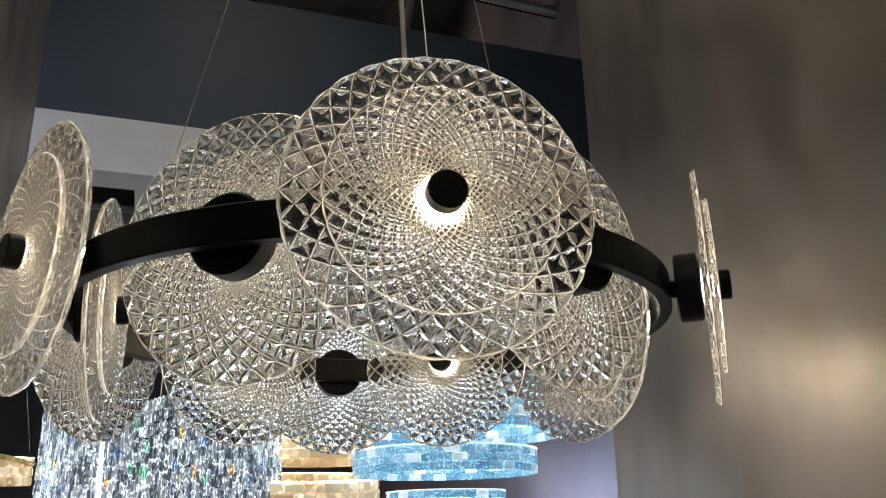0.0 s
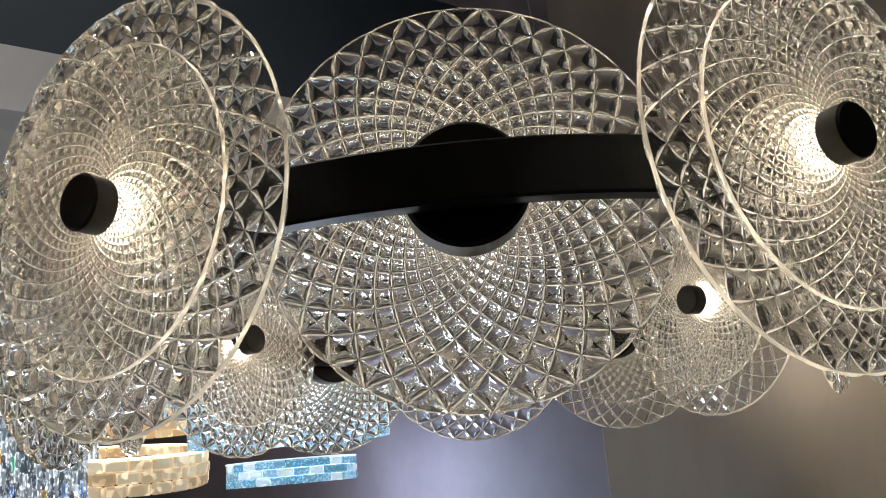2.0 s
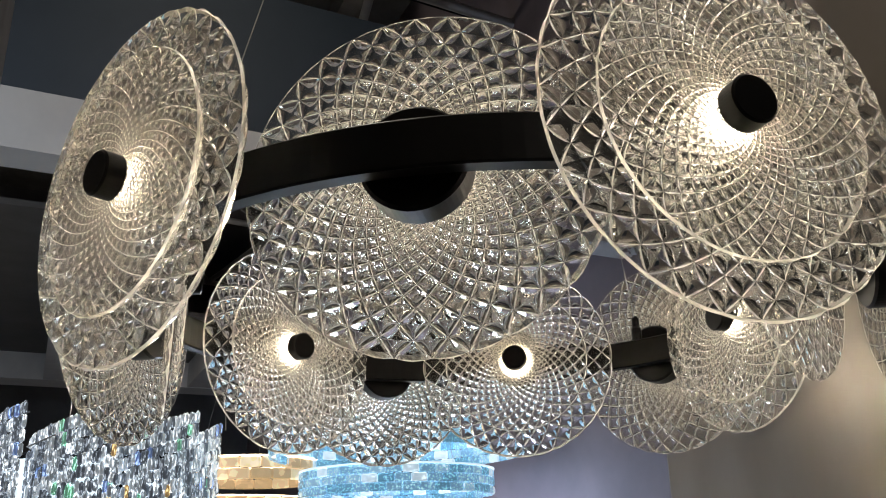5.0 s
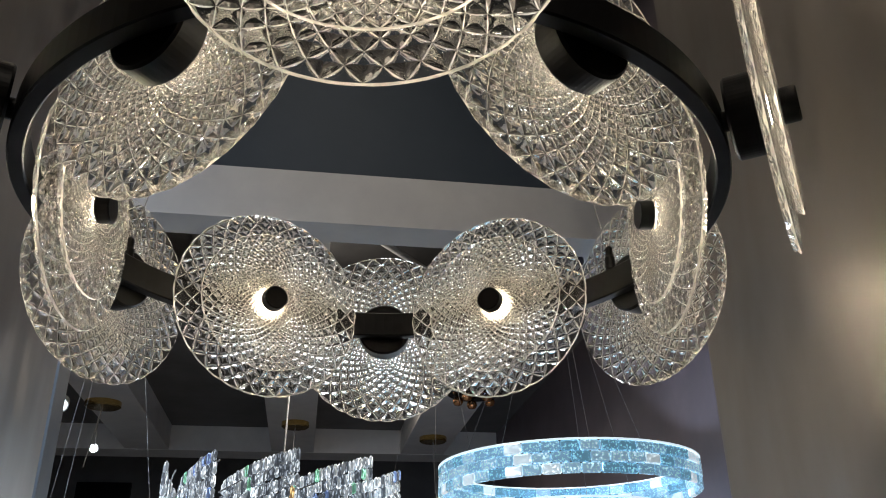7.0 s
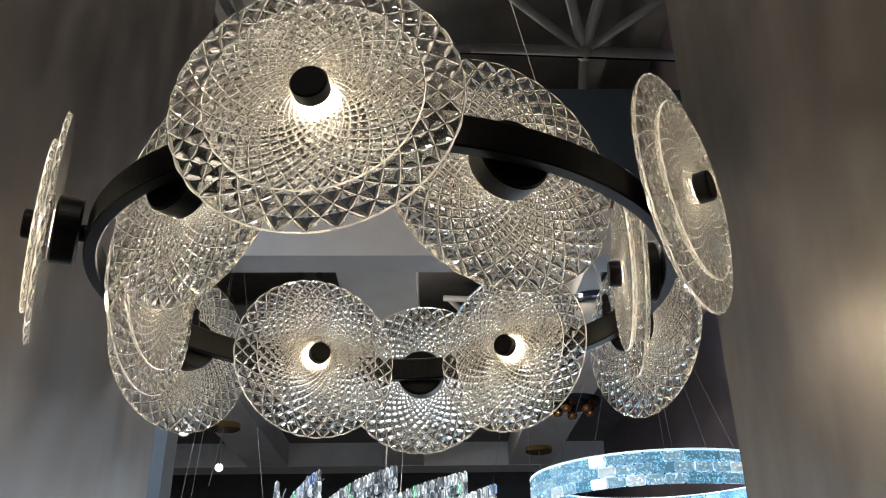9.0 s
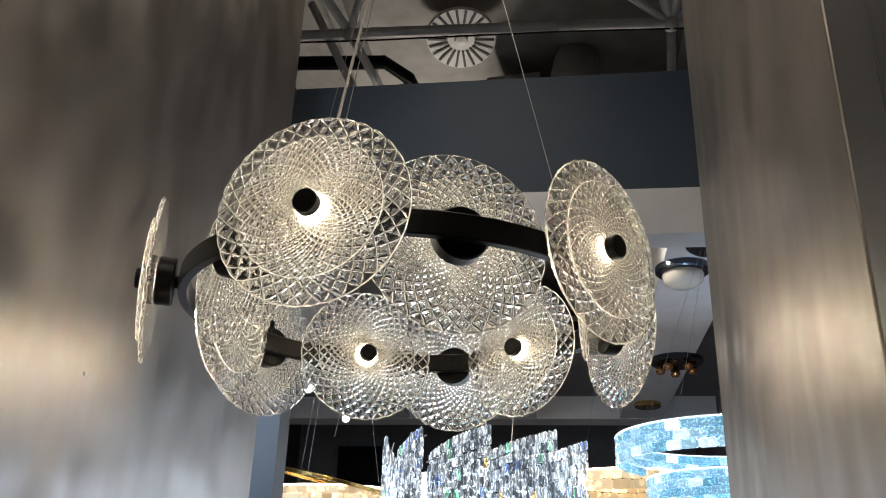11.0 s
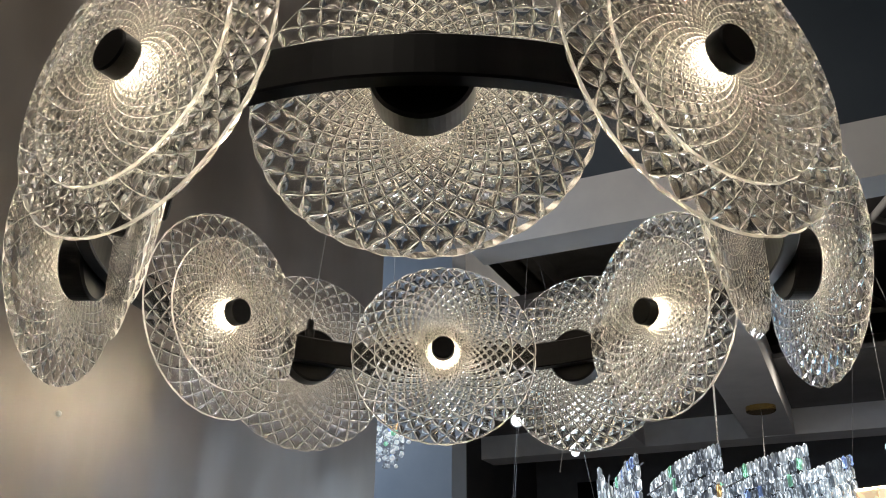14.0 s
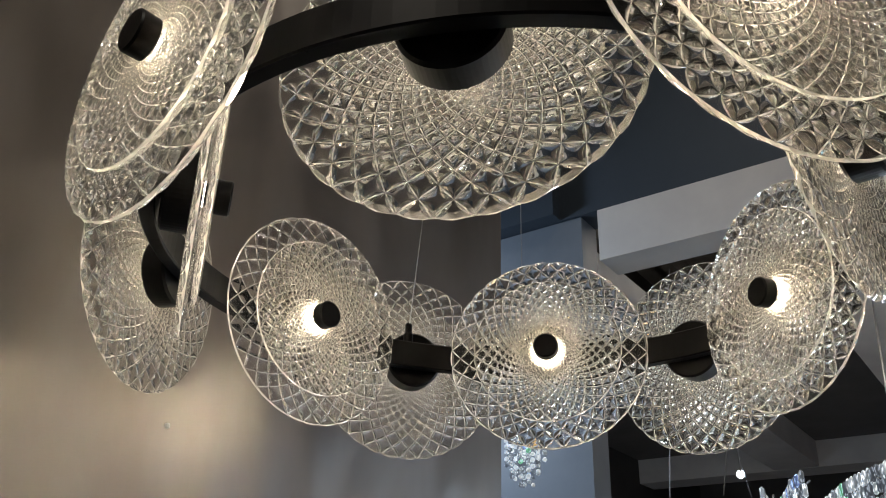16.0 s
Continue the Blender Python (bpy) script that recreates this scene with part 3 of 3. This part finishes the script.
for panel in range(6):
    a0 = radians(-187 + 37 * panel)
    curtain = part("curtain", tube_bm([(CC[0] + 0.58 * math.cos(a0 + radians(3 * q)), CC[1] + 0.58 * math.sin(a0 + radians(3 * q)), 0.21 + 0.013 * q) for q in range(13)], 0.004, 6), M_WIRE, crystal, "curved curtain of clear crystal drops")
    for q in range(22):
        pitch = rng.uniform(0.054, 0.064)
        for lay in range(11):
            f = q / 21
            a = a0 + radians(37 * f)
            top = 0.26 + 0.15 * f ** 0.75
            length = rng.uniform(0.056, 0.074)
            z = top - length / 2 - lay * pitch + rng.uniform(-0.004, 0.004)
            r = 0.55 + 0.085 * f + rng.uniform(-0.006, 0.006)
            d = part("crystal_drop", ME_DROP, M_CLEAR_GLINT, curtain)
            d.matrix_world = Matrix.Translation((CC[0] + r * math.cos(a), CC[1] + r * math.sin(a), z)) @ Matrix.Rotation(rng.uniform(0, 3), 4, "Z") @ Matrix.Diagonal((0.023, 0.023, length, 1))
part("suspension_chain", tube_bm([(CC[0], CC[1], 0.30), (CC[0] - 0.02, CC[1] + 0.3, 1.48)], 0.006, 8), M_WIRE, crystal)


# a cluster of cut crystal balls hung between the wall panel and the column
cluster = tagged(new("crystal_pendant"), "small pendant of cut crystal balls with coloured sparkles painted as glow", "pendant")
PC = Vector((-1.16, 1.56, 0.19))
# the balls shine by the same painted-in emission
ME_BALL = finish(lathe_bm([(0, 0.5), (0.30, 0.40), (0.47, 0.17), (0.47, -0.17), (0.30, -0.40), (0, -0.5)], 8), "crystal_ball", M_CLEAR_GLINT)
part("canopy_disc", lathe_bm([(0, 0.0), (0.074, 0.0), (0.076, 0.004), (0.076, 0.012), (0, 0.012)], 32), M_WIRE, cluster).location = PC + Vector((0, 0, 0.14))
part("suspension_wire", tube_bm([PC + Vector((0, 0, 0.15)), Vector((PC.x, PC.y, 4.3))], 0.0015, 6), M_WIRE, cluster)
for strand in range(18):
    a, rr = strand * 2.4, 0.017 * math.sqrt(strand)
    for k in range(11 - strand // 4):
        d = part("crystal_ball", ME_BALL, M_CLEAR_GLINT, cluster)
        sz = rng.uniform(0.014, 0.02)
        d.matrix_world = Matrix.Translation(PC + Vector((rr * math.cos(a), rr * math.sin(a), 0.125 - 0.021 * k + rng.uniform(-0.003, 0.003)))) @ Matrix.Rotation(rng.uniform(0, 3), 4, "Z") @ Matrix.Diagonal((sz, sz, sz, 1))


def ceiling_lamp(at, r, balls):
    lamp = tagged(new("flush_ceiling_lamp"), "round smoked chrome ceiling lamp with copper glass globes", "ceiling lamp", "ceiling lamps")
    lamp.location = at
    part("canopy", lathe_bm([(0, -0.045), (r * 0.92, -0.045), (r, -0.035), (r, 0), (0, 0)], 40), M_NAVY, lamp)
    for i in range(balls):
        a = 2 * math.pi * i / balls + 0.4
        g = part("glass_globe", lathe_bm([(0, 0.04), (0.025, 0.034), (0.042, 0.012), (0.045, -0.012), (0.03, -0.036), (0, -0.042)], 20), M_AMBERBALL, lamp, "copper glass globe", True)
        g.location = (0.62 * r * math.cos(a), 0.62 * r * math.sin(a), -0.085)
    return lamp


ceiling_lamp((0.66, 5.95, 1.478), 0.23, 5)
bowl_lamp = ceiling_lamp((0.68, 3.72, 1.478), 0.17, 0)
tagged(bowl_lamp, "round smoked chrome ceiling lamp with a cream glass bowl")
part("glass_bowl", lathe_bm([(0.125, -0.045), (0.13, -0.06), (0.12, -0.10), (0.08, -0.13), (0, -0.14)], 36), M_CREAM, bowl_lamp, "cream glass bowl", True)


def gold_canopy(at, r):
    c = tagged(new("gold_canopy"), "round polished gold ceiling canopy with a thin rod", "canopy", "gold canopies")
    c.location = at
    part("cup", lathe_bm([(0, -0.05), (r * 0.9, -0.05), (r, -0.04), (r, 0), (0, 0)], 36), M_GOLD, c)
    part("rod", tube_bm([(0, 0, -0.05), (0.01, -0.25, -0.6)], 0.005, 8), M_WIRE, c)
    return c


gold_canopy((-0.955, 7.07, 1.478), 0.13)
gold_canopy((-2.52, 6.33, 1.478), 0.15)
gold_canopy((0.38, 7.7, 1.478), 0.14)


def spot(at, target):
    at = Vector(at)
    s = tagged(new("track_spotlight"), "small white track spotlight switched on", "spotlight")
    s.matrix_world = look(at, target) @ Matrix.Scale(1.25, 4)
    part("housing", lathe_bm([(0, 0.10), (0.012, 0.10), (0.012, 0.16), (0.014, 0.16), (0.014, 0.10), (0.032, 0.10), (0.036, 0.09), (0.04, 0.0), (0.034, 0.0), (0.032, 0.02), (0, 0.02)], 28), M_PIPE, s)
    arm = part("arm", tube_bm([at + Vector((0, 0, 0.03)), Vector((at.x, at.y, 1.742))], 0.008, 8), M_PIPE, s)
    arm.matrix_parent_inverse = s.matrix_world.inverted()
    part("lens", lathe_bm([(0, 0.012), (0.032, 0.012), (0.032, 0.018), (0, 0.018)], 28), M_SPOT, s, "glowing lens")


spot((-2.20, 4.64, 1.0), (-1.4, 2.0, -0.4))
spot((-3.0, 7.63, 1.36), (-0.6, 2.0, -0.4))

# ---- steelwork and services above the bulkhead ----
Z = 3.0
TRUSS = (((-2.6, 2.74, Z), (0.0, 3.12, Z), 0.035), ((0.0, 3.12, Z), (2.2, 3.47, Z), 0.035), ((-1.38, 2.92, Z), (-1.27, 3.30, 2.78), 0.03), ((-1.80, 3.15, 3.5), (-1.44, 3.20, 2.75), 0.03),
         ((-1.38, 2.92, Z), (-2.1, 2.0, 4.1), 0.03), ((-1.38, 2.92, Z), (-0.8, 2.2, 4.1), 0.03), ((0.72, 3.235, Z), (0.40, 2.3, 4.0), 0.035), ((0.72, 3.235, Z), (1.15, 2.35, 4.0), 0.035),
         ((0.72, 3.235, Z), (-0.5, 2.4, 3.6), 0.03), ((0.72, 3.235, Z), (1.6, 2.9, 3.4), 0.03), ((0.72, 3.235, Z), (0.70, 4.3, 2.5), 0.03))
truss = tagged(new("roof_truss"), "painted tubular steel roof truss under the ceiling", "truss", kind="structure")
for a, b, r in TRUSS:
    part("tube", tube_bm([a, b], r, 12), M_PIPE, truss, smooth=True)
for at in ((-1.38, 2.92, Z), (0.72, 3.235, Z)):
    part("node", lathe_bm([(0, -0.06), (0.042, -0.045), (0.055, 0), (0.042, 0.045), (0, 0.06)], 20), M_PIPE, truss, smooth=True).location = at
pipe = tagged(part("black_pipe", tube_bm([(-2.9, 2.98, 3.0), (-1.25, 3.28, 3.0), (-1.14, 3.50, 3.0), (-1.10, 4.2, 2.95)], 0.05, 12), M_BLACK), "black service pipe with a bend under the ceiling", "pipe", kind="structure")

tagged(part("black_cable", tube_bm([(-2.6, 2.735, 2.945), (-1.2, 2.94, 2.935), (0.0, 3.115, 2.95), (2.2, 3.465, 2.945)], 0.006, 8), M_BLACK), "black cable strapped under the truss tube", "cable", kind="structure")


def air_diffuser(at, target, r):
    d = tagged(new("air_diffuser"), "round white ceiling air diffuser with radial slots", "air vent")
    d.matrix_world = look(at, target) @ pose(0, 0, 0, 180, 0, 0)
    part("disc", lathe_bm([(0, 0.0), (r, 0.0), (r * 0.97, 0.03), (0, 0.03)], 48), M_PIPE, d)
    me = finish(box_bm((r * 0.55, 0.020, 0.012), (r * 0.66, 0, 0.034), 0.002), "slot", M_BACK)
    for i in range(22):
        part("slot", me, M_BACK, d, "dark radial slot").matrix_local = Matrix.Rotation(2 * math.pi * i / 22, 4, "Z")
    part("hub", lathe_bm([(0, 0.07), (r * 0.16, 0.06), (r * 0.2, 0.03), (0, 0.03)], 28), M_PIPE, d)


air_diffuser((-0.98, 4.45, 4.03), (-0.9, 4.1, 2.98), 0.31)
duct = tagged(new("air_duct"), "round painted air duct with a boxed end", "duct", kind="structure")
part("pipe", tube_bm([(-0.05, 5.3, 4.25), (-0.12, 5.0, 3.6), (-0.12, 4.95, 2.6)], 0.21, 24), M_PIPE, duct, smooth=True)
part("box", box_bm((0.5, 0.5, 1.2), (-0.62, 5.3, 3.4), 0.01), M_UPPER, duct)
for x in (-3.0, -1.6, 1.4, 2.6):
    room_box("ceiling_joist", x, x + 0.16, -3.0, 10.4, 4.05, 4.297, M_UPPER, "grey concrete ceiling joist", "joist")

# ---- small things on the panels ----
screw = tagged(part("screw", lathe_bm([(0, 0.0), (0.0045, 0.0), (0.0045, 0.002), (0.0025, 0.004), (0, 0.0042)], 16), M_WIRE), "small steel screw head in the bronze panel", "screw")
screw.matrix_world = Matrix.Translation((-0.6448, -0.031, -0.112)) @ Matrix.Rotation(radians(90), 4, "Y")
